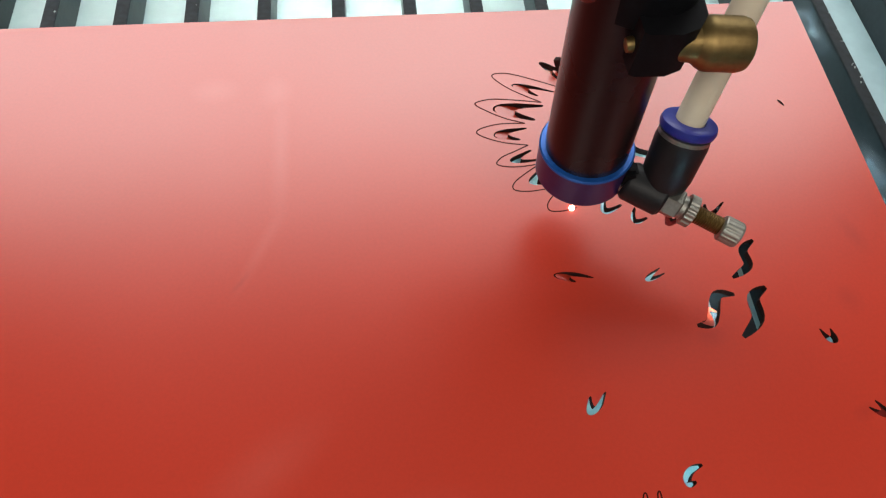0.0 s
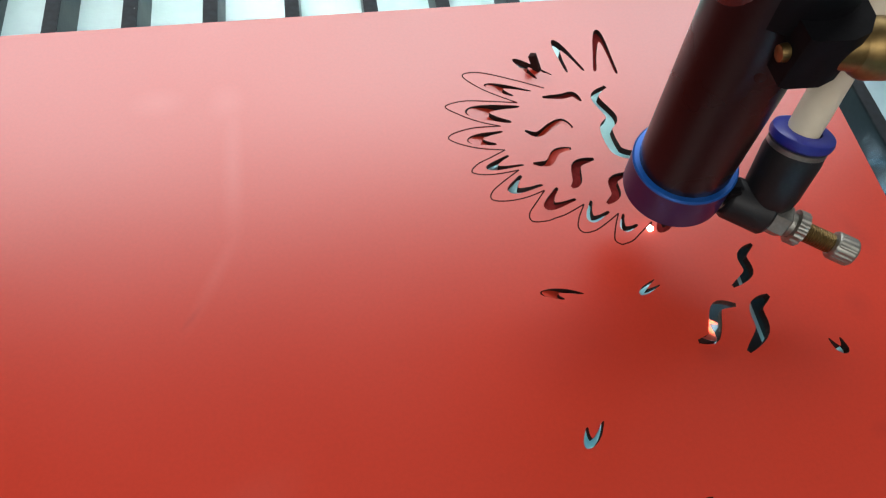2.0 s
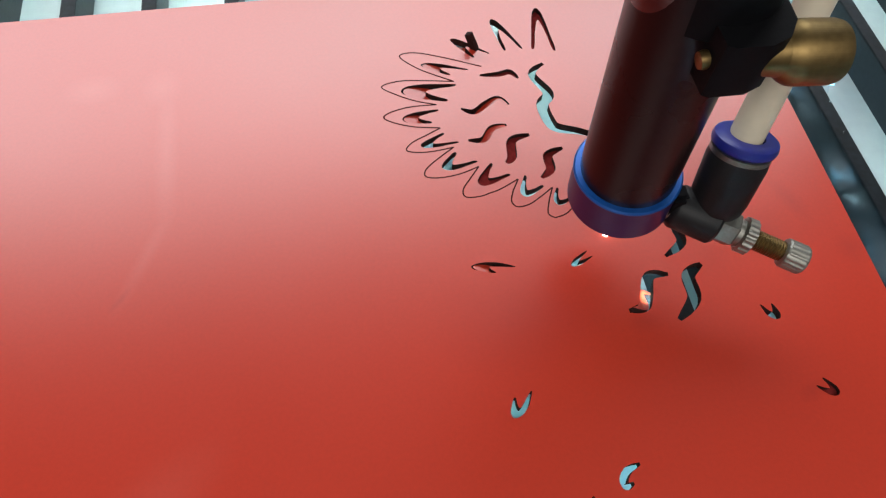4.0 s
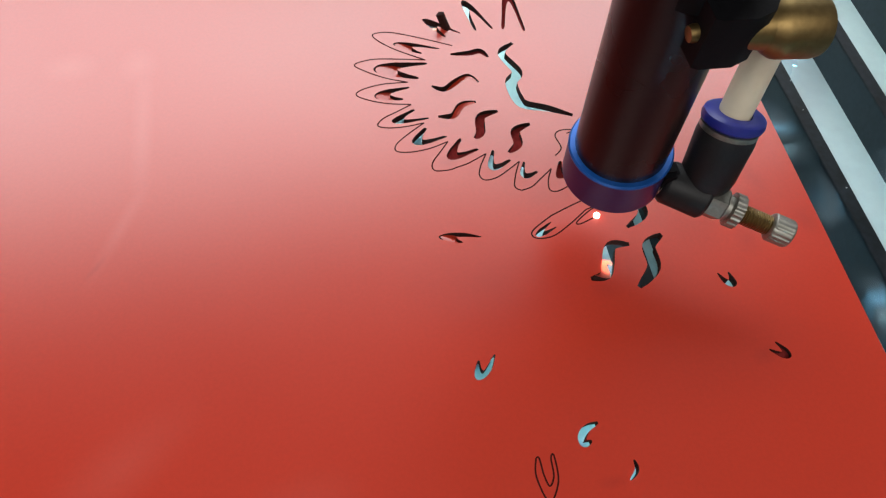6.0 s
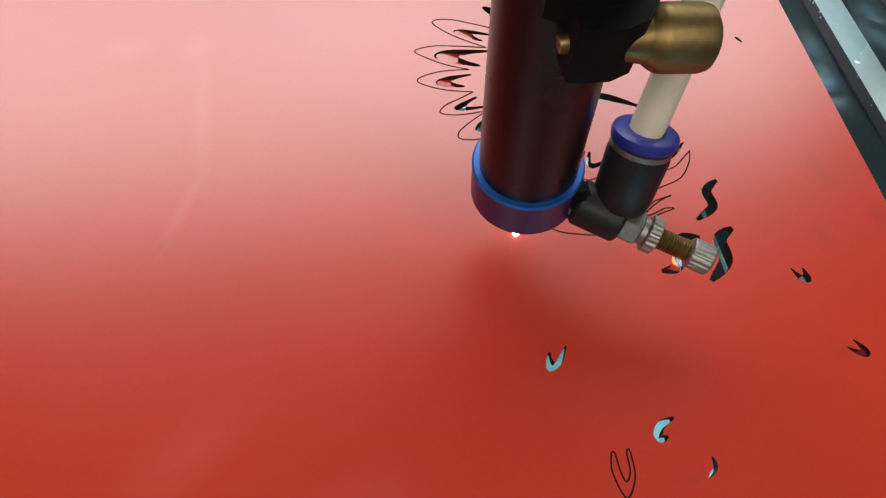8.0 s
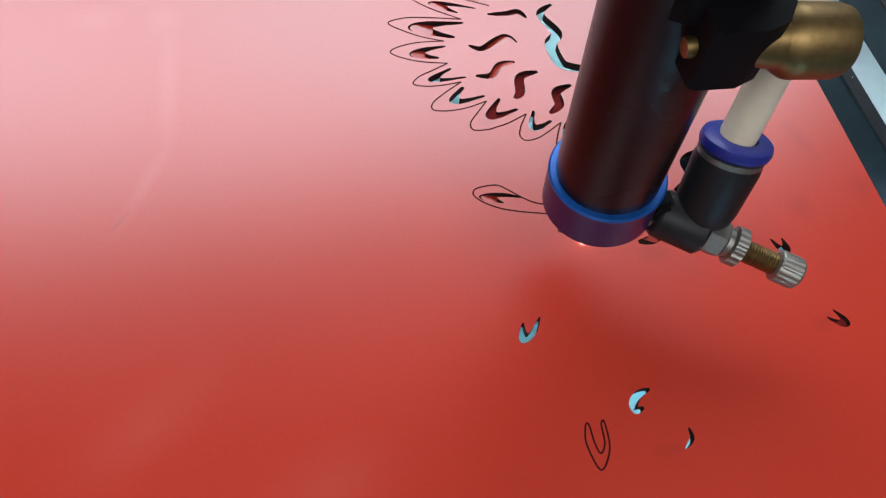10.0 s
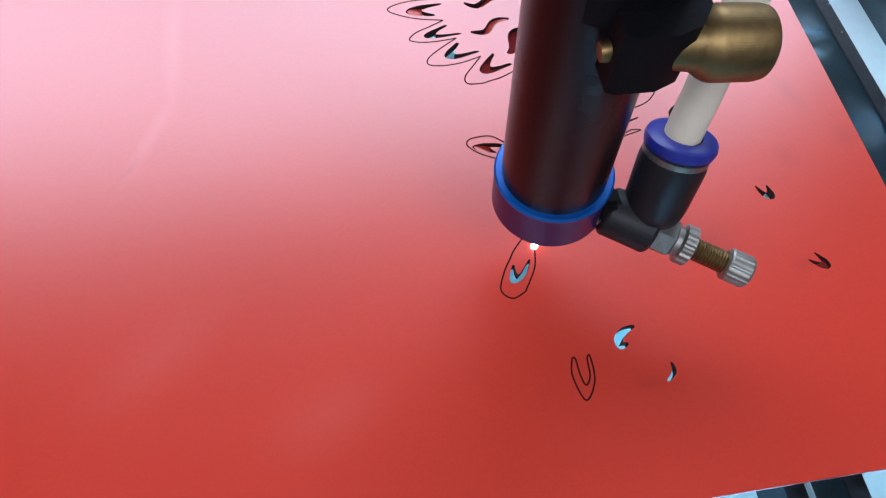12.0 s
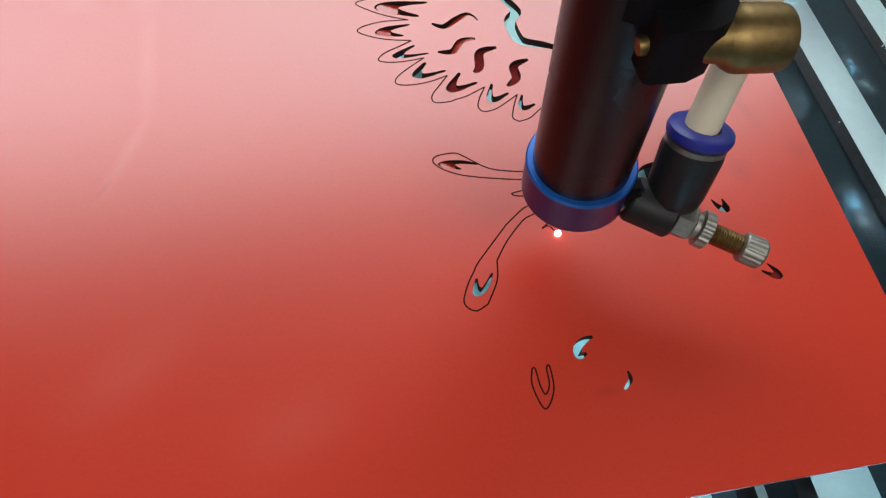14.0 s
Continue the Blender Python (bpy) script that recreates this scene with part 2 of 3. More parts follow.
def ribbon(line, width, z0, z1):
    """A thin dark strip that follows a line."""
    bm = bmesh.new()
    nor = normals(line)
    rows = []
    for p, v in zip(line, nor):
        rows.append([bm.verts.new((q.x, q.y, z)) for q, z in ((p + v * width / 2, z0), (p + v * width / 2, z1), (p - v * width / 2, z1), (p - v * width / 2, z0))])
    for a, b in zip(rows, rows[1:]):
        for i in range(4):
            bm.faces.new((a[i], a[(i + 1) % 4], b[(i + 1) % 4], b[i]))
    bm.faces.new(rows[0][::-1])
    bm.faces.new(rows[-1])
    bmesh.ops.recalc_face_normals(bm, faces=bm.faces[:])
    return bm


# ---- the workshop and the bed of the machine ----
THICK = 0.0028
FLOOR_Z = -0.017
def room():
    w, h = 1.5, 2.3
    tagged(part("floor", box((-w, -w, FLOOR_Z - 0.05), (w, w, FLOOR_Z)), TRAY), "pale grey metal tray under the cutting blades", "floor", kind="structure")
    for name, lo, hi in (("wall_south", (-w, -w - 0.1, FLOOR_Z), (w, -w, h)), ("wall_west", (-w - 0.1, -w, FLOOR_Z), (-w, w, h)), ("wall_east", (w, -w, FLOOR_Z), (w + 0.1, w, h))):
        tagged(part(name, box(lo, hi), WALL), "plain grey painted workshop wall", "wall", kind="structure")
    bm = bmesh.new()
    me = bpy.data.meshes.new("t")
    y = 0.93
    for lo, hi in (((-w, y, FLOOR_Z), (w, y + 0.1, 0.5)), ((-w, y, 1.05), (w, y + 0.1, h)), ((-w, y, 0.5), (-1.05, y + 0.1, 1.05)), ((1.0, y, 0.5), (w, y + 0.1, 1.05))):
        b = box(lo, hi)
        b.to_mesh(me)
        b.free()
        bm.from_mesh(me)
    tagged(part("wall_north", bm, WALL), "grey painted workshop wall with a wide window opening", "wall", kind="structure")
    tagged(part("ceiling", box((-w, -w, h), (w, w, h + 0.1)), CEIL), "plain dark grey workshop ceiling", "ceiling", kind="structure")


room()


def blades():
    def blade(x):
        ob = new("cutting_blade")
        part("blade_body", box((-0.0025, -0.6, FLOOR_Z), (0.0025, 0.6, -THICK - 0.0006)), BLADE, ob)
        part("worn_edge", box((-0.0026, -0.6, -THICK - 0.0006), (0.0026, 0.6, -THICK), 0.0002), WORN, ob, "scratched worn steel edge")
        return tagged(ob, "dark sooty metal support blade under the red board", "support blade", group="support blades of the cutting bed")
    first = blade(0)
    spots = [-189.2, -162.4, -135.8, -108.0, -79.0, -50.5, -23.7, 3.0, 44.5, 59.6, 90.4, 120.4, 151.9, 183.2, 214, 245, 276, -215.4, -242, -268, -294, -320, -346]
    first.matrix_basis = pose((spots[0] + 2.5) / 1000, 0, 0)
    for x in spots[1:]:
        copy_thing(first, pose((x + 2.5) / 1000, 0, 0))


blades()


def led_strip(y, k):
    """Unseen pale blue fill light added at the blades' end, under a metal lip."""
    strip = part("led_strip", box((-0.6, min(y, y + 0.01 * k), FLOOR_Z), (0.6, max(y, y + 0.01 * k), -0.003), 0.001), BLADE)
    tagged(strip, "unseen strip added at the end of the cutting bed for fill light", "light strip")
    lamp = area_lamp("bed_fill_light", look((0, y - 0.002 * k, -0.0095), (0, 0, -0.0165)), 1.2, 0.008, 22, (0.68, 0.96, 0.92) if k > 0 else (0.24, 0.74, 1.0))
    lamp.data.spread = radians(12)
    # Added lip that keeps the fill light below the board.
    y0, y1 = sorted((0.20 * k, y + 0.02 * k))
    part("fill_light_lip", box((-0.61, y0, -0.0026), (0.61, y1, -0.0012)), BLADE, strip, "dark metal lip added to block the fill light")


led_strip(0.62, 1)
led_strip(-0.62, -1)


def residue():
    """A torn thin film left on the tray, and crumbs of soot along two blades."""
    rnd = random.Random(8)
    edge = [(0.1252 + 0.0263 * k / 14 + rnd.uniform(-0.0006, 0.0006), 0.049 + 0.026 * k / 14 + rnd.uniform(-0.0016, 0.0016)) for k in range(15)]
    bm = plate_mesh([[Vector(p) for p in edge + [(0.1515, 0.30), (0.1252, 0.30)]]], FLOOR_Z, FLOOR_Z + 0.0003)
    tagged(part("torn_film", bm, FILM), "torn grey protective film stuck to the tray", "film")
    bm = bmesh.new()
    for k in range(46):
        x = rnd.choice((0.1248, 0.1566, 0.1247, -0.1577, -0.131, -0.1845))
        r = rnd.uniform(0.00015, 0.0004)
        m = Matrix.LocRotScale((x + rnd.uniform(-0.0012, 0.0003), rnd.uniform(-0.02, 0.14), -THICK + r * 0.4), Euler((rnd.random() * 3, rnd.random() * 3, 0)), (r, r * rnd.uniform(0.6, 2.2), r * 0.6))
        bmesh.ops.create_icosphere(bm, subdivisions=1, radius=1, matrix=m)
    tagged(part("cutting_crumbs", bm, TRAY), "pale crumbs of cutting waste along the blades", "crumbs", kind="stuff")


residue()


def smoke_wisp(name_seed, size):
    """A thin curled veil of smoke."""
    rnd = random.Random(name_seed)
    bm = bmesh.new()
    n = 12
    grid = [[bm.verts.new(((i / n - 0.5) * 2 * size[0], (j / n - 0.5) * 2 * size[1], 0.002 * noise.noise((i * 0.3 + name_seed, j * 0.3, 0)))) for i in range(n + 1)] for j in range(n + 1)]
    for j in range(n):
        for i in range(n):
            bm.faces.new((grid[j][i], grid[j][i + 1], grid[j + 1][i + 1], grid[j + 1][i]))
    ob = part("smoke_wisp", bm, SMOKE)
    return tagged(ob, "thin bluish smoke drifting between the support blades", "smoke", group="smoke under the board")


WISPS = [(smoke_wisp(k, (0.0075, 0.016 + 0.003 * (k % 3))), k) for k in range(9)]

# ---- the red board, its cuts and the pieces in them ----
EYES = [  # tip, bend, tip, fatness, notch, state
    ((9.8, 83.3), (-1.3, 91.7), (4.9, 82.3), 0.3, 0.5, (140, 16)),
    ((21.9, 84.4), (14.7, 99.3), (16.5, 84.3), 0.3, 0.35, "open"),
    ((26.7, 83.8), (32.0, 102.8), (33.3, 82.3), 0.2, 0.3, "sunk"),
    ((1.0, 76.7), (-13.1, 81.4), (-4.8, 75.4), 0.45, 0.5, (340, 14)),
    ((-4.4, 70.1), (-22.0, 70.7), (-7.9, 64.6), 0.45, 0.5, (350, 14)),
    ((-11.8, 60.3), (-23.3, 58.8), (-14.4, 56.0), 0.45, 0.5, (20, 16)),
    ((-11.3, 50.6), (-19.0, 46.5), (-7.7, 47.0), 0.3, 0.4, "open"),
    ((-8.7, 42.5), (-13.4, 36.9), (-3.4, 38.8), 0.3, 0.4, "open"),
    ((1.7, 36.6), (-3.6, 29.7), (5.9, 32.4), 0.3, 0.45, "sunk"),
    ((11.3, 30.6), (8.8, 23.8), (15.3, 26.7), 0.3, 0.4, "open"),
    ((20.1, 24.8), (18.2, 19.5), (23.0, 21.1), 0.35, 0.4, "open"),
]
EYES += [
    ((31.8, 23.6), (29.8, 17.3), (37.5, 22.8), 0.3, 0.45, "sunk"),
    ((44.5, 24.7), (43.9, 19.3), (50.4, 25.1), 0.35, 0.45, "open"),
    ((0.1, 0.3), (-10.3, 2.9), (-5.2, -0.6), 0.8, 0.5, (15, 20)),
    ((22.7, 2.0), (17.2, -1.9), (23.8, 0.3), 0.75, 0.45, "open"),
    ((67.9, -22.3), (70.8, -27.2), (70.9, -22.5), 0.8, 0.5, "open"),
    ((76.0, -45.6), (78.6, -50.4), (73.7, -47.2), 0.7, 0.5, "sunk"),
    ((-7.8, -37.4), (-8.2, -42.6), (-3.6, -36.5), 0.65, 0.42, "open"),
]
WAVES = [  # line, width, state
    ([(5.2, 73.6), (11.6, 73.3), (15.7, 73.8), (18.0, 70.6)], 2.4, "sunk"),
    ([(-3.8, 60.2), (0.1, 58.3), (5.1, 61.2), (9.3, 62.8), (12.3, 59.8)], 2.6, (185, 14)),
    ([(-3.9, 47.0), (1.1, 46.7), (4.7, 50.8), (9.7, 51.5)], 2.6, (210, 14)),
    ([(6.3, 36.6), (8.6, 38.7), (10.1, 45.1), (16.1, 46.6)], 3.2, "sunk"),
    ([(16.0, 29.5), (19.7, 32.4), (20.2, 37.8), (25.5, 39.9)], 3.2, "sunk"),
    ([(28.0, 76.1), (23.1, 71.9), (26.6, 62.8), (23.5, 58.4), (24.0, 51.3), (26.1, 48.0), (33.1, 45.5), (40.7, 41.5)], 4.2, "open"),
    ([(56.6, 10.1), (52.1, 6.7), (52.0, 0.9), (45.6, -3.0)], 3.2, "open"),
    ([(44.4, -8.8), (38.8, -8.5), (36.0, -14.4), (34.1, -17.7), (29.6, -18.2)], 3.8, (50, 38)),
    ([(55.3, -7.0), (50.2, -10.2), (49.4, -17.3), (42.9, -23.0)], 4.3, "open"),
    ([(26.0, -69.6), (26.0, -72.2), (23.6, -74.3)], 1.15, "open"),
    ([(19.5, -58.9), (16.4, -59.8), (14.4, -61.8), (14.6, -63.6), (16.6, -63.2)], 2.3, "open"),
    ([(85.1, 68.3), (85.8, 67.1), (86.8, 65.4)], 1.1, "open"),
]
OUTLINE = [  # the finished lobes of the outer cut, each from valley to valley
    [(6.6, 77.5), (-3.5, 82.3), (-13.7, 86.4), (-19.6, 86.6), (-19.9, 84.3), (-14.0, 78.5), (-4.0, 72.1)],
    [(-4.0, 72.1), (-14.8, 73.9), (-22.4, 74.6), (-28.4, 72.9), (-24.2, 69.0), (-18.1, 65.4), (-11.5, 62.9)],
    [(-11.5, 62.9), (-20.4, 63.1), (-27.2, 61.6), (-29.3, 59.6), (-26.0, 57.1), (-19.9, 54.7), (-11.9, 53.2)],
    [(-11.9, 53.2), (-16.8, 50.9), (-21.8, 48.6), (-24.0, 45.9), (-20.6, 44.5), (-15.2, 44.3), (-9.0, 45.0)],
    [(-9.0, 45.0), (-14.8, 41.2), (-19.1, 37.7), (-19.5, 35.0), (-15.2, 34.0), (-8.8, 34.6), (-2.6, 36.5)],
    [(-2.6, 36.5), (-5.5, 33.1), (-9.0, 28.8), (-8.7, 25.9), (-4.3, 25.5), (-1.5, 26.2)],
]
CUT_LEGS = [  # what the laser cuts while the clip runs: start, end, the way between
    (0.0, 0.35, [(-1.5, 26.2), (2.3, 27.2), (8.6, 30.1)]),
    (0.35, 0.5, [(8.6, 30.1), (6.0, 25.9)]),
    (0.5, 1.05, [(6.0, 25.9), (4.8, 22.4), (6.1, 20.2), (9.8, 20.5), (14.0, 22.7), (18.5, 25.6)]),
    (1.05, 1.5, [(18.5, 25.6), (16.2, 20.8), (14.9, 16.5), (16.6, 14.7)]),
    (1.5, 1.92, [(16.6, 14.7), (20.2, 15.6), (23.6, 18.1), (28.0, 21.4)]),
    (1.92, 2.5, [(28.0, 21.4), (26.0, 17.4), (25.5, 13.8), (27.6, 12.8), (31.6, 14.2), (35.8, 17.2)]),
    (2.5, 2.7, [(35.8, 17.2), (41.0, 21.3)]),
    (2.7, 3.0, [(41.0, 21.3), (41.1, 17.7), (42.6, 15.8), (45.6, 16.7)]),
    (3.0, 3.2, [(45.6, 16.7), (49.3, 19.7), (52.0, 22.0)]),
    (3.2, 4.2, [(52.0, 22.0), (50.1, 17.4), (45.6, 12.2), (38.2, 9.5), (31.2, 7.3), (23.4, 4.4)]),
    (4.2, 5.3, [(23.4, 4.4), (16.5, 0.0), (17.1, -2.6), (22.3, -2.6), (28.5, 0.7), (34.8, 5.0)]),
    (5.3, 5.5, [(34.8, 5.0), (40.7, 6.4)]),
    (5.5, 6.0, [(40.7, 6.4), (36.0, 4.6), (30.8, 1.1), (31.8, 0.3), (37.3, 2.2)]),
    (6.0, 6.5, [(37.3, 2.2), (40.0, 1.7), (34.5, 0.2), (27.2, -2.4)]),
    (6.5, 7.0, [(27.2, -2.4), (26.2, -4.7), (18.0, -4.7), (11.3, -3.9)]),
    (7.0, 7.5, [(11.3, -3.9), (3.3, -1.6), (-3.2, 3.6)]),
    (7.5, 8.0, [(-3.2, 3.6), (-6.2, 5.5), (-11.7, 5.1), (-13.2, 3.2), (-11.5, 0.8), (-9.3, -0.9)]),
    (8.0, 8.2, [(-9.3, -0.9), (-6.0, -2.6), (-2.7, -3.7)]),
    (8.2, 9.2, [(-2.7, -3.7), (1.5, -4.8), (11.1, -6.8), (18.0, -7.6), (19.0, -9.4), (10.3, -11.0)]),
    (9.2, 10.3, [(10.3, -11.0), (8.1, -11.5), (10.0, -12.6), (18.0, -13.6), (17.0, -15.0), (11.1, -16.6), (8.0, -18.6)]),
    (10.3, 10.5, [(8.0, -18.6), (4.0, -21.7)]),
    (10.5, 11.0, [(4.0, -21.7), (-5.9, -31.9), (-8.2, -35.0)]),
    (11.0, 11.5, [(-8.2, -35.0), (-10.9, -39.2), (-12.7, -44.1), (-10.1, -46.8), (-6.4, -45.4)]),
    (11.5, 12.0, [(-6.4, -45.4), (-2.4, -38.8), (-1.1, -32.7)]),
    (12.0, 12.5, [(-1.1, -32.7), (3.2, -26.9), (9.2, -21.0), (12.2, -19.6)]),
    (12.5, 13.0, [(12.2, -19.6), (21.0, -16.0)]),
    (13.0, 13.5, [(21.0, -16.0), (18.2, -21.8)]),
    (13.5, 14.0, [(18.2, -21.8), (14.2, -24.4), (16.3, -23.9), (18.2, -26.9)]),
]
KERF_W = 0.00046


def lens_eye_outline():
    """The long looped cut near the lower rim, whose piece still lies in the board."""
    return [[(1.2, -65.0), (0.2, -69.5), (2.0, -75.9), (5.4, -71.5), (5.9, -65.2), (5.0, -65.6), (4.6, -70.0), (3.0, -72.2), (2.2, -69.5), (2.0, -65.2), (1.2, -65.0)],
            [(30.5, 26.1), (33.3, 28.9), (32.6, 34.0), (35.0, 35.9), (39.8, 35.4), (36.6, 34.4)]]


def board():
    rim = [Vector(p) for p in ((-0.300, -0.0985), (0.1055, -0.1033), (0.1092, 0.1194), (-0.300, 0.1184))]
    holes = [(millimetres(crescent(a, b, c, fat, notch)), state) for a, b, c, fat, notch, state in EYES]
    holes += [(millimetres(wave(line, width)), state) for line, width, state in WAVES]
    bm = plate_mesh([rim] + [h for h, _ in holes], -THICK, 0.0)
    for f in bm.faces:
        low, high = min(v.co.z for v in f.verts), max(v.co.z for v in f.verts)
        at_rim = min(v.co.x for v in f.verts) > 0.1050
        # Front edge darkened in its colour to offset the bed fill light.
        at_front = max(v.co.y for v in f.verts) < -0.098
        f.material_index = (3 if at_rim else 4 if at_front else 1) if high - low > 0.001 else (0 if low > -0.001 else 2)
    top = part("red_board", bm, (RED, CHAR, BOUNCE_BACKING, RIM, KERF_AND_EDGE), smooth=0)
    tagged(top, "red satin board lying on the blades, cut with feather shapes", "board")
    for line in OUTLINE + lens_eye_outline():
        part("cut_line", ribbon(spline(millimetres(line), 6), KERF_W, -0.0004, 0.00003), KERF_AND_EDGE, top, "thin burnt laser cut")
    return top, holes


red_board, HOLES = board()


def offcuts():
    """The small pieces cut free: some have sunk into their holes, some stand tilted in them."""
    rnd = random.Random(4)
    for outline, state in HOLES:
        if state == "open":
            continue
        c = sum(outline, Vector((0, 0))) / len(outline)
        small = [(p - c) * (0.985 if state == "sunk" else 0.955) for p in outline]
        bm = plate_mesh([small], -THICK, 0.0)
        for f in bm.faces:
            f.material_index = 1 if max(v.co.z for v in f.verts) - min(v.co.z for v in f.verts) > 0.001 else 0
        ob = part("offcut", bm, (SHADED_RED if state == "sunk" else RED, CHAR), smooth=20)
        tagged(ob, "small red offcut with charred edges sunk in its hole" if state == "sunk" else "small red offcut tilted in its hole in the board",
               "offcut", group="offcuts in the board")
        if state == "sunk":
            ob.matrix_basis = pose(c.x, c.y, -0.0013 - 0.0005 * rnd.random(), rnd.uniform(-3, 3), rnd.uniform(-3, 3), 0)
        else:
            # state: the bearing of the end that has dropped, and by how many degrees; the other end is still level with the board
            bearing, drop = radians(state[0]), radians(state[1])
            d = Vector((math.cos(bearing), math.sin(bearing)))
            reach = max(-(p.dot(d)) for p in small)
            turn = Matrix.Rotation(drop, 4, Vector((-d.y, d.x, 0)))
            ob.matrix_basis = Matrix.Translation((c.x, c.y, -reach * math.sin(drop) - 0.00015)) @ turn


offcuts()


def upright_piece():
    """A small sliver that stands up out of the topmost feather eye."""
    m = pose(0.0055, 0.0865, 0.001, 0, 0, 52) @ pose(0, 0, 0, 62, 0, 0)
    ob = part("standing_offcut", box((-0.0011, -0.005, -0.0012), (0.0011, 0.005, 0.0012), 0.0002), CHAR)
    ob.matrix_basis = m
    tagged(ob, "charred dark sliver standing upright out of a cut", "offcut")


upright_piece()


# ---- the laser head ----
UP = Vector((-0.055, 0.0192, 1)).normalized()
SIDE = (Vector((1, 0, 0)) - UP * UP.x).normalized()
AXIS = Matrix((SIDE, UP.cross(SIDE), UP)).transposed().to_4x4()
AXIS.translation = Vector((0.0002, 0.0009, 0))


def along(start, end):
    """A frame whose z axis runs from start to end."""
    d = (Vector(end) - Vector(start)).normalized()
    m = d.to_track_quat("Z", "Y").to_matrix().to_4x4()
    m.translation = Vector(start)
    return m


def rod(points, radius, n=20):
    """A round hose along a 3D line."""
    bm = bmesh.new()
    rings = []
    for i, p in enumerate(points):
        m = along(points[max(i - 1, 0)], points[min(i + 1, len(points) - 1)])
        rings.append([bm.verts.new(Vector(p) + m.to_3x3() @ Vector((radius * math.cos(2 * math.pi * k / n), radius * math.sin(2 * math.pi * k / n), 0))) for k in range(n)])
    for a, b in zip(rings, rings[1:]):
        for k in range(n):
            bm.faces.new((a[k], a[(k + 1) % n], b[(k + 1) % n], b[k]))
    bm.faces.new(rings[0][::-1])
    bm.faces.new(rings[-1])
    bmesh.ops.recalc_face_normals(bm, faces=bm.faces[:])
    return bm


def flared_sleeve():
    """The clamp's sleeve: a cone set off from the tube's axis, so that it comes out of the tube on one side in a pointed flare."""
    bm = bmesh.new()
    n, rings = 72, []
    for z, r, off in ((0.083, 0.0112, -0.0002), (0.109, 0.0114, -0.0042), (0.300, 0.0114, -0.0044)):
        rings.append([bm.verts.new((0.95 * off + r * math.cos(2 * math.pi * i / n), r * math.sin(2 * math.pi * i / n) - 0.32 * off, z)) for i in range(n)])
    for a, b in zip(rings, rings[1:]):
        for i in range(n):
            bm.faces.new((a[i], a[(i + 1) % n], b[(i + 1) % n], b[i]))
    bm.faces.new(rings[0][::-1])
    bm.faces.new(rings[-1])
    bmesh.ops.recalc_face_normals(bm, faces=bm.faces[:])
    bm.transform(AXIS)
    return bm


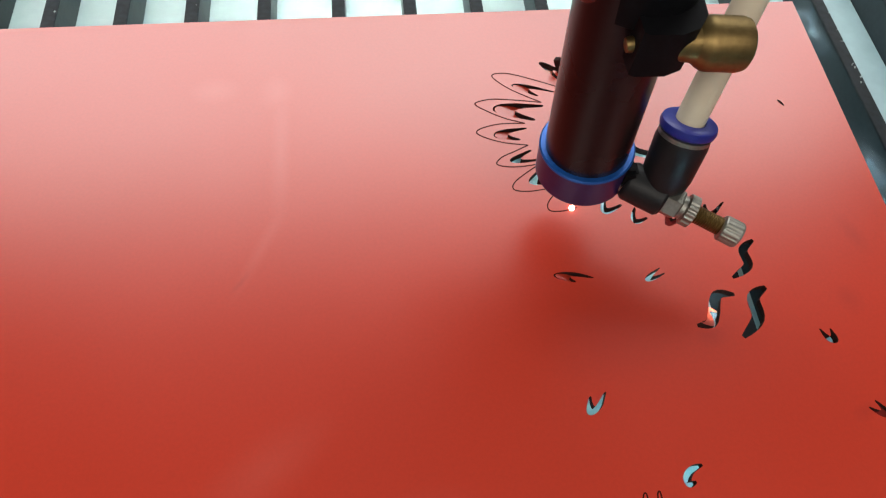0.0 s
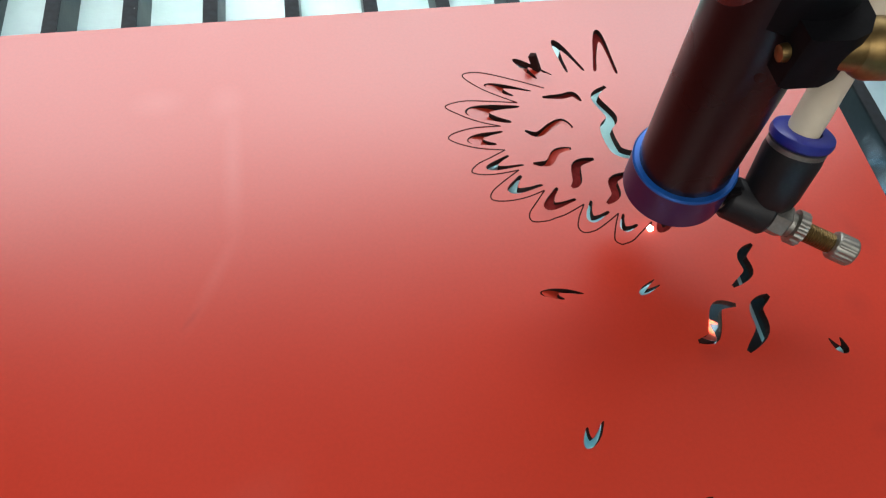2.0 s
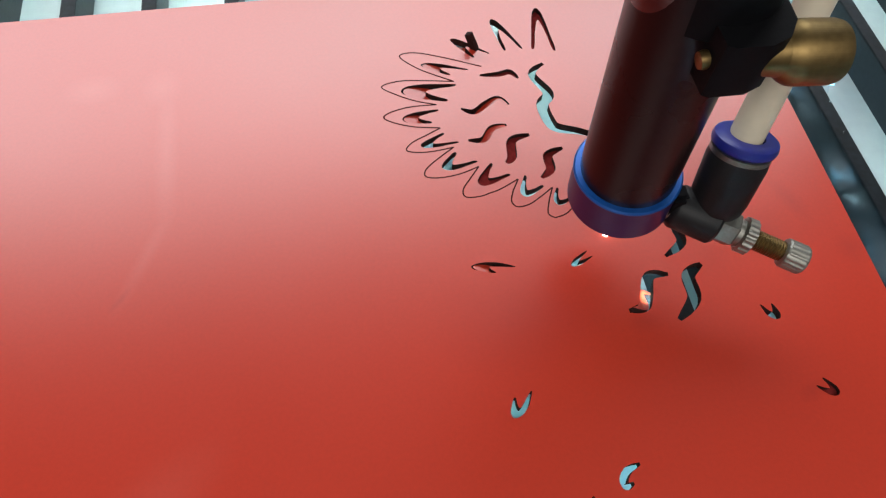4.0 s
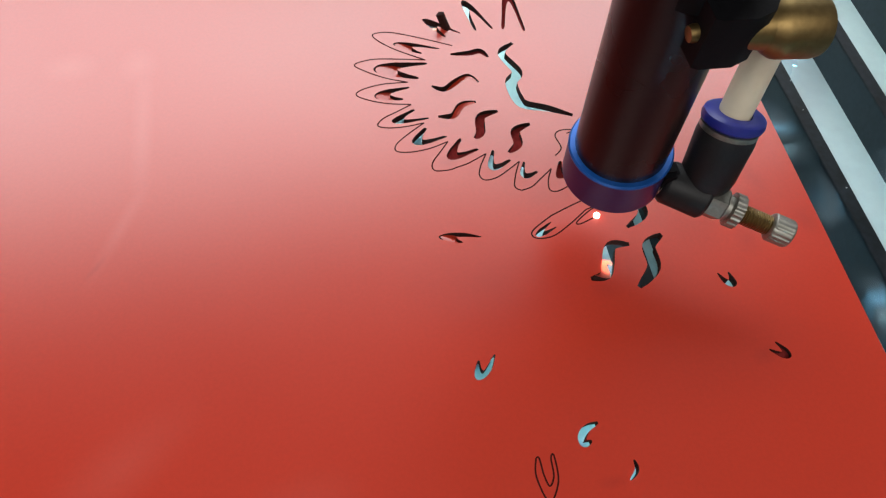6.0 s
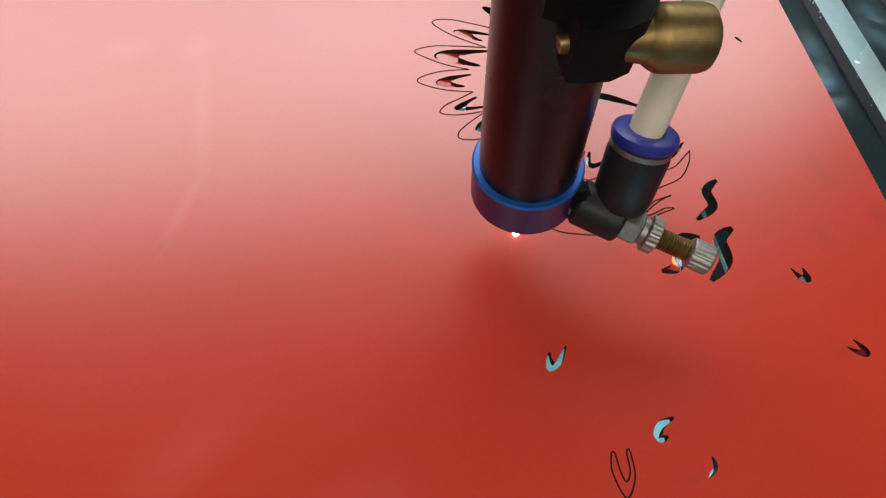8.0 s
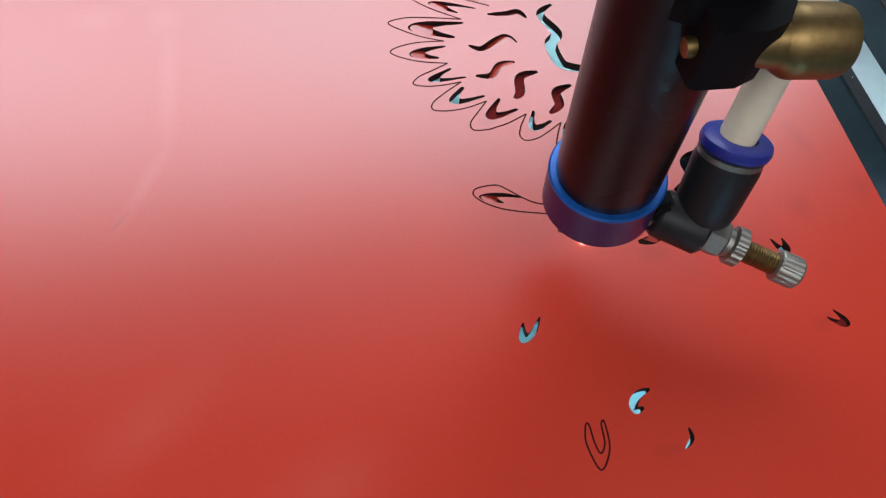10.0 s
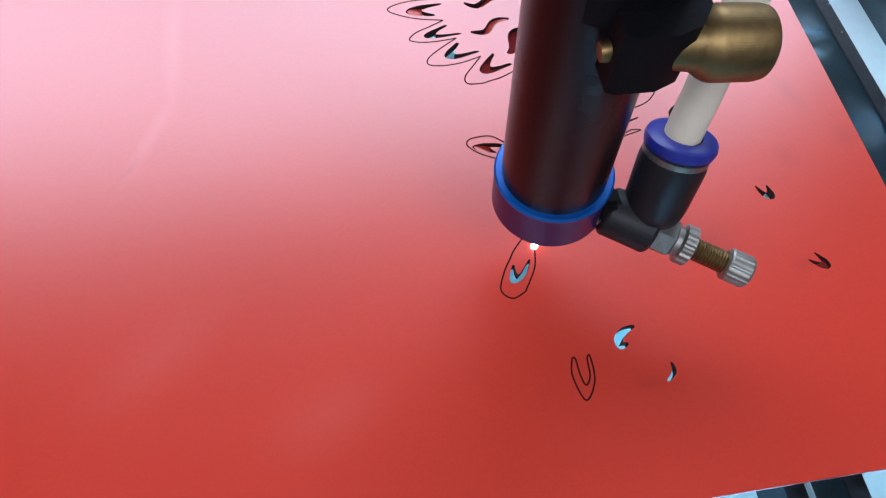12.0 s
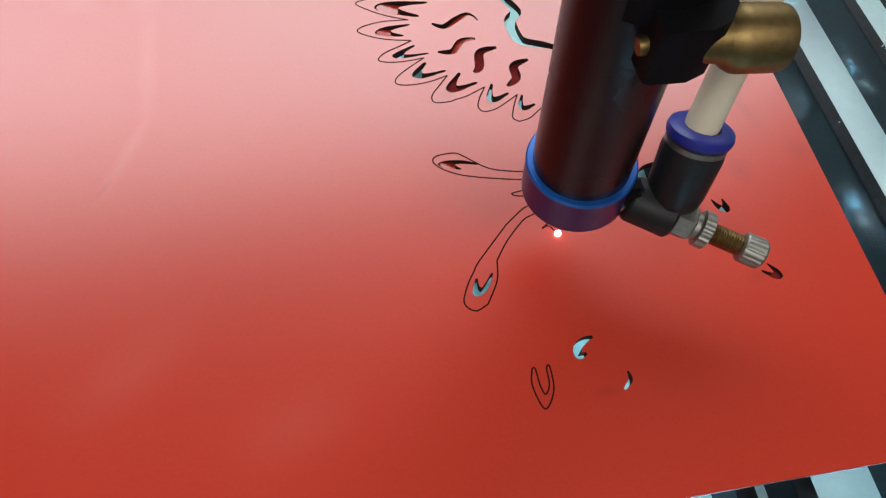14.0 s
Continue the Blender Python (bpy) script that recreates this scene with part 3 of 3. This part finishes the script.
def laser_head():
    head = new("laser_cutter")
    tagged(head, "black laser cutting head with blue nozzle collar and air fitting", "laser head")
    part("lens_tube", lathe([(0.0122, 0.0325), (0.0122, 0.036), (0.0119, 0.300)], 72, AXIS), BLACK_METAL, head, "glossy black anodised lens tube")
    collar = part("nozzle_collar", lathe([(0.004, 0.0206), (0.0122, 0.0206), (0.0133, 0.0210), (0.0138, 0.0217), (0.0138, 0.0328), (0.0118, 0.0328)], 72, AXIS), PURPLE, head, "violet-blue anodised nozzle collar")
    part("collar_rim", lathe([(0.01185, 0.0326), (0.0139, 0.0326), (0.01395, 0.0330), (0.0135, 0.0335), (0.01185, 0.0336)], 72, AXIS, close=True), BLUE_EDGE, collar, "bright blue chamfered rim")
    # the air fitting: a needle valve with an upright push-in port
    o = Vector((-0.0013, 0.0014, 0.0271))
    out = Vector((0.844, -0.525, -0.122)).normalized()

    def at(d):
        return o + out * d
    way = along(at(0), at(1))
    fitting = part("valve_body", lathe([(0.0046, 0.0138), (0.0056, 0.0144), (0.0060, 0.0152), (0.0060, 0.0258), (0.0054, 0.0266)], 40, way), PLASTIC, head, "black nylon needle valve body")
    part("thread_nipple", lathe([(0.003, 0.0105), (0.0044, 0.0108), (0.0044, 0.0142)], 24, way), NICKEL, fitting, "nickel-plated threaded nipple")
    part("nipple_seat", box((0.0066, -0.0094, 0.0236), (0.0122, -0.0034, 0.0328), 0.0012), MATT_BLACK, fitting, "black square seat on the collar")
    base = Vector((0.0206, -0.0092, 0.0250))
    top = Vector((0.0239, -0.0016, 0.0462))
    port = part("push_in_port", lathe([(0.0040, -0.0006), (0.0056, 0.0), (0.0068, 0.0022), (0.0073, 0.0050), (0.0077, 0.0160), (0.0074, 0.0178), (0.0068, 0.0181)], 44, along(base, top)), PLASTIC, head, "black nylon push-in hose port")
    part("port_band", lathe([(0.0066, 0.0177), (0.0075, 0.0179), (0.0075, 0.0192), (0.0064, 0.0194)], 44, along(base, top)), NICKEL, port, "thin grey metal band")
    part("release_ring", lathe([(0.0043, 0.0194), (0.0070, 0.0194), (0.0079, 0.0202), (0.0081, 0.0212), (0.0078, 0.0224), (0.0070, 0.0229), (0.0043, 0.0229)], 44, along(base, top), close=True), BLUE_PLASTIC, port, "blue plastic release ring")
    side = (UP - out * UP.dot(out)).normalized()
    lug = along(at(0.0240) + side * 0.0052 + Vector((0.0024, 0.0032, 0)), at(1) + side * 0.0052 + Vector((0.0024, 0.0032, 0)))
    part("port_lug", box((-0.0032, -0.0032, -0.0030), (0.0032, 0.0032, 0.0030), 0.0005, lug), PLASTIC, fitting)
    part("hex_nut", lathe([(0.0043, 0.0264), (0.0048, 0.0269), (0.0048, 0.0311), (0.0043, 0.0316)], 6, way), NICKEL, head, "nickel-plated hexagon", 20)
    part("spacer", lathe([(0.0030, 0.0312), (0.0036, 0.0314), (0.0036, 0.0334), (0.0030, 0.0336)], 28, way), NICKEL, head, "narrow nickel spacer", 20)
    part("lock_nut", lathe([(0.0040, 0.0330), (0.0049, 0.0334), (0.0049, 0.0360), (0.0040, 0.0364)], 64, way, 0.0003, (1, 2)), NICKEL, head, "knurled nickel lock nut", 20)
    thread = [(0.0024, 0.0335)]
    for k in range(13):
        z = 0.0362 + k * 0.0007
        thread += [(0.0025, z), (0.0028, z + 0.00035)]
    screw = part("needle_screw", lathe(thread + [(0.0025, 0.0458)], 28, way), BRASS, head, "brass threaded needle screw", 20)
    part("screw_knob", lathe([(0.0030, 0.0447), (0.0037, 0.0451), (0.0040, 0.0455), (0.0040, 0.0503), (0.0036, 0.0509), (0.0015, 0.0509)], 72, way, 0.00016, (2, 3)), NICKEL, screw, "knurled nickel knob", 20)
    # the milky air hose that rises from the port
    rise = Vector((0.28, 0.46, 1)).normalized()
    hose0 = Vector((0.0230, -0.0030, 0.0405))
    part("air_hose", rod([hose0 + rise * d for d in (0, 0.03, 0.06, 0.09, 0.12, 0.15, 0.20)], 0.0042), HOSE, head, "milky translucent air hose")
    # the clamp that holds the lens tube
    part("clamp_sleeve", flared_sleeve(), FLARE, head, "polished black clamp sleeve with a pointed flare")
    part("clamp_block", lathe([(0.0118, 0.0880), (0.0124, 0.0886), (0.0124, 0.300)], 64, AXIS @ pose(0.0021, -0.0012, 0)), MATT_BLACK, head, "matt black clamp block")
    plan = [Vector(p) for p in ((-0.0070, 0.0), (-0.0070, -0.0150), (-0.0058, -0.0158), (0.0010, -0.0160), (0.0050, -0.0144), (0.0078, -0.0105), (0.0082, -0.0060), (0.0082, 0.0))]
    body = plate_mesh([plan], 0.0800, 0.0925)
    bmesh.ops.bevel(body, geom=[e for e in body.edges if all(v.co.z < 0.0801 for v in e.verts) and len(e.link_faces) == 2], offset=0.0007, segments=2, affect="EDGES", clamp_overlap=True)
    bmesh.ops.recalc_face_normals(body, faces=body.faces[:])
    boss = part("clamp_boss", body, MATT_BLACK, head, "black clamp boss", 50)
    part("boss_screw", lathe([(0.0001, 0.0), (0.0016, 0.0002), (0.0018, 0.001), (0.0018, 0.003)], 20, along((-0.0086, -0.0117, 0.0858), (0.0, -0.0117, 0.0868))), BRASS, boss, "small brass screw end")
    a, b = Vector((0.0032, -0.0118, 0.0862)), Vector((0.0132, -0.0122, 0.0856))
    part("thumbscrew", lathe([(0.0030, -0.003), (0.0040, 0.0000), (0.0043, 0.0034), (0.0054, 0.0050), (0.0059, 0.0060), (0.0060, 0.0068), (0.0060, 0.0134), (0.0057, 0.0146), (0.0048, 0.0153), (0.002, 0.0156)], 360, along(a, b), 0.000018, (5, 6)), BRASS, head, "brass thumbscrew with a worn fine knurl", 25)
    part("mounting_plate", box((-0.045, 0.004, 0.0952), (0.006, 0.050, 0.104), 0.0006), MATT_BLACK, head, "black mounting plate")
    return head


head = laser_head()


def laser_spark():
    bm = bmesh.new()
    bmesh.ops.create_icosphere(bm, subdivisions=3, radius=0.0009)
    for v in bm.verts:
        v.co *= 1 + 0.35 * noise.noise(v.co * 2600)
        v.co.z *= 0.8
    ob = part("laser_spark", bm, SPARK)
    return tagged(ob, "white-hot glowing spark where the laser meets the board", "spark")


spark = laser_spark()

# ---- what moves: the head, its spark, and the burnt line that grows behind it ----
HEAD_ROWS = [  # seconds, and where the head stands over the board
    (0, -0.0020, 0.0261),
    (0.5, 0.0062, 0.0263),
    (1, 0.0154, 0.0241),
    (1.5, 0.0163, 0.0146),
    (2, 0.0275, 0.0193),
    (2.5, 0.0352, 0.0165),
    (3, 0.0451, 0.0167),
    (3.2, 0.0503, 0.0204),
    (5.5, 0.0412, 0.0062),
    (6, 0.0376, 0.0025),
    (6.5, 0.0282, -0.0013),
    (7, 0.0117, -0.0030),
    (7.5, -0.0038, 0.0045),
    (8, -0.0093, -0.0012),
    (8.2, -0.0027, -0.0033),
    (10.5, 0.0032, -0.0236),
    (11, -0.0082, -0.0364),
    (11.5, -0.0078, -0.0477),
    (12, 0.0002, -0.0316),
    (12.5, 0.0128, -0.0201),
    (13, 0.0213, -0.0170),
    (13.5, 0.0189, -0.0220),
    (14, 0.0197, -0.0262),
]


def cut_track():
    """The laser's way as (seconds, place) at short steps, by length along each leg."""
    track = []
    for t0, t1, pts in CUT_LEGS:
        line = spline(millimetres(pts), 8)
        length = [0.0]
        for a, b in zip(line, line[1:]):
            length.append(length[-1] + (b - a).length)
        for p, s in zip(line, length):
            track.append((t0 + (t1 - t0) * s / length[-1], p))
    return track


TRACK = cut_track()


def place_at(t):
    for (t0, a), (t1, b) in zip(TRACK, TRACK[1:]):
        if t <= t1:
            return a.lerp(b, (t - t0) / (t1 - t0)) if t1 > t0 else b
    return TRACK[-1][1]


def grow_cut():
    """Short burnt strips that rise to the surface of the board as the laser passes."""
    done = []
    bit = [TRACK[0]]
    for now in TRACK[1:]:
        if (now[1] - bit[-1][1]).length < 1e-6:
            if len(bit) > 1:
                done.append(bit)
            bit = [now]
            continue
        bit.append(now)
        if sum((b[1] - a[1]).length for a, b in zip(bit, bit[1:])) > 0.0016:
            done.append(bit)
            bit = [now]
    if len(bit) > 1:
        done.append(bit)
    rows = []
    for bit in done:
        ob = part("cut_line", ribbon([p for _, p in bit], KERF_W, -0.0004, 0.00003), KERF_AND_EDGE, red_board)
        rows.append((ob, bit[-1][0]))
    return rows


def motions():
    offsets = [(t, Vector((x, y)) - place_at(t)) for t, x, y in HEAD_ROWS]

    def between(t, values):
        for (t0, a), (t1, b) in zip(values, values[1:]):
            if t <= t1:
                return a.lerp(b, max(0, (t - t0) / (t1 - t0)))
        return values[-1][1]
    rows, glow = [], []
    for k in range(141):
        t = k / 10
        p = place_at(t)
        h = p + between(t, offsets)
        rows.append((t, pose(h.x, h.y, 0)))
        glow.append((t, pose(p.x, p.y, 0.0004, 0, 0, 67 * k % 80)))
    walk(head, rows)
    walk(spark, glow)
    for ob, k in WISPS:
        x = 0.1145 if k % 3 else 0.1425
        y = -0.075 + 0.024 * k
        walk(ob, [(t, pose(x + 0.002 * math.sin(t + k), y + 0.012 * math.sin(0.7 * t + 2 * k) + 0.002 * t, -0.0042, 0, 0, 6 * math.sin(0.5 * t + k))) for t in (0, 1.5, 3, 4.5, 6, 7.5, 9, 10.5, 12, 14)])
    for ob, t in grow_cut():
        low, high = pose(0, 0, -0.0006), pose(0, 0, 0)
        if t <= 0.07:
            walk(ob, [(0, high), (14, high)])
        elif t >= 13.95:
            walk(ob, [(0, low), (13.9, low), (14, high)])
        else:
            walk(ob, [(0, low), (t - 0.04, low), (t, high), (14, high)])


motions()
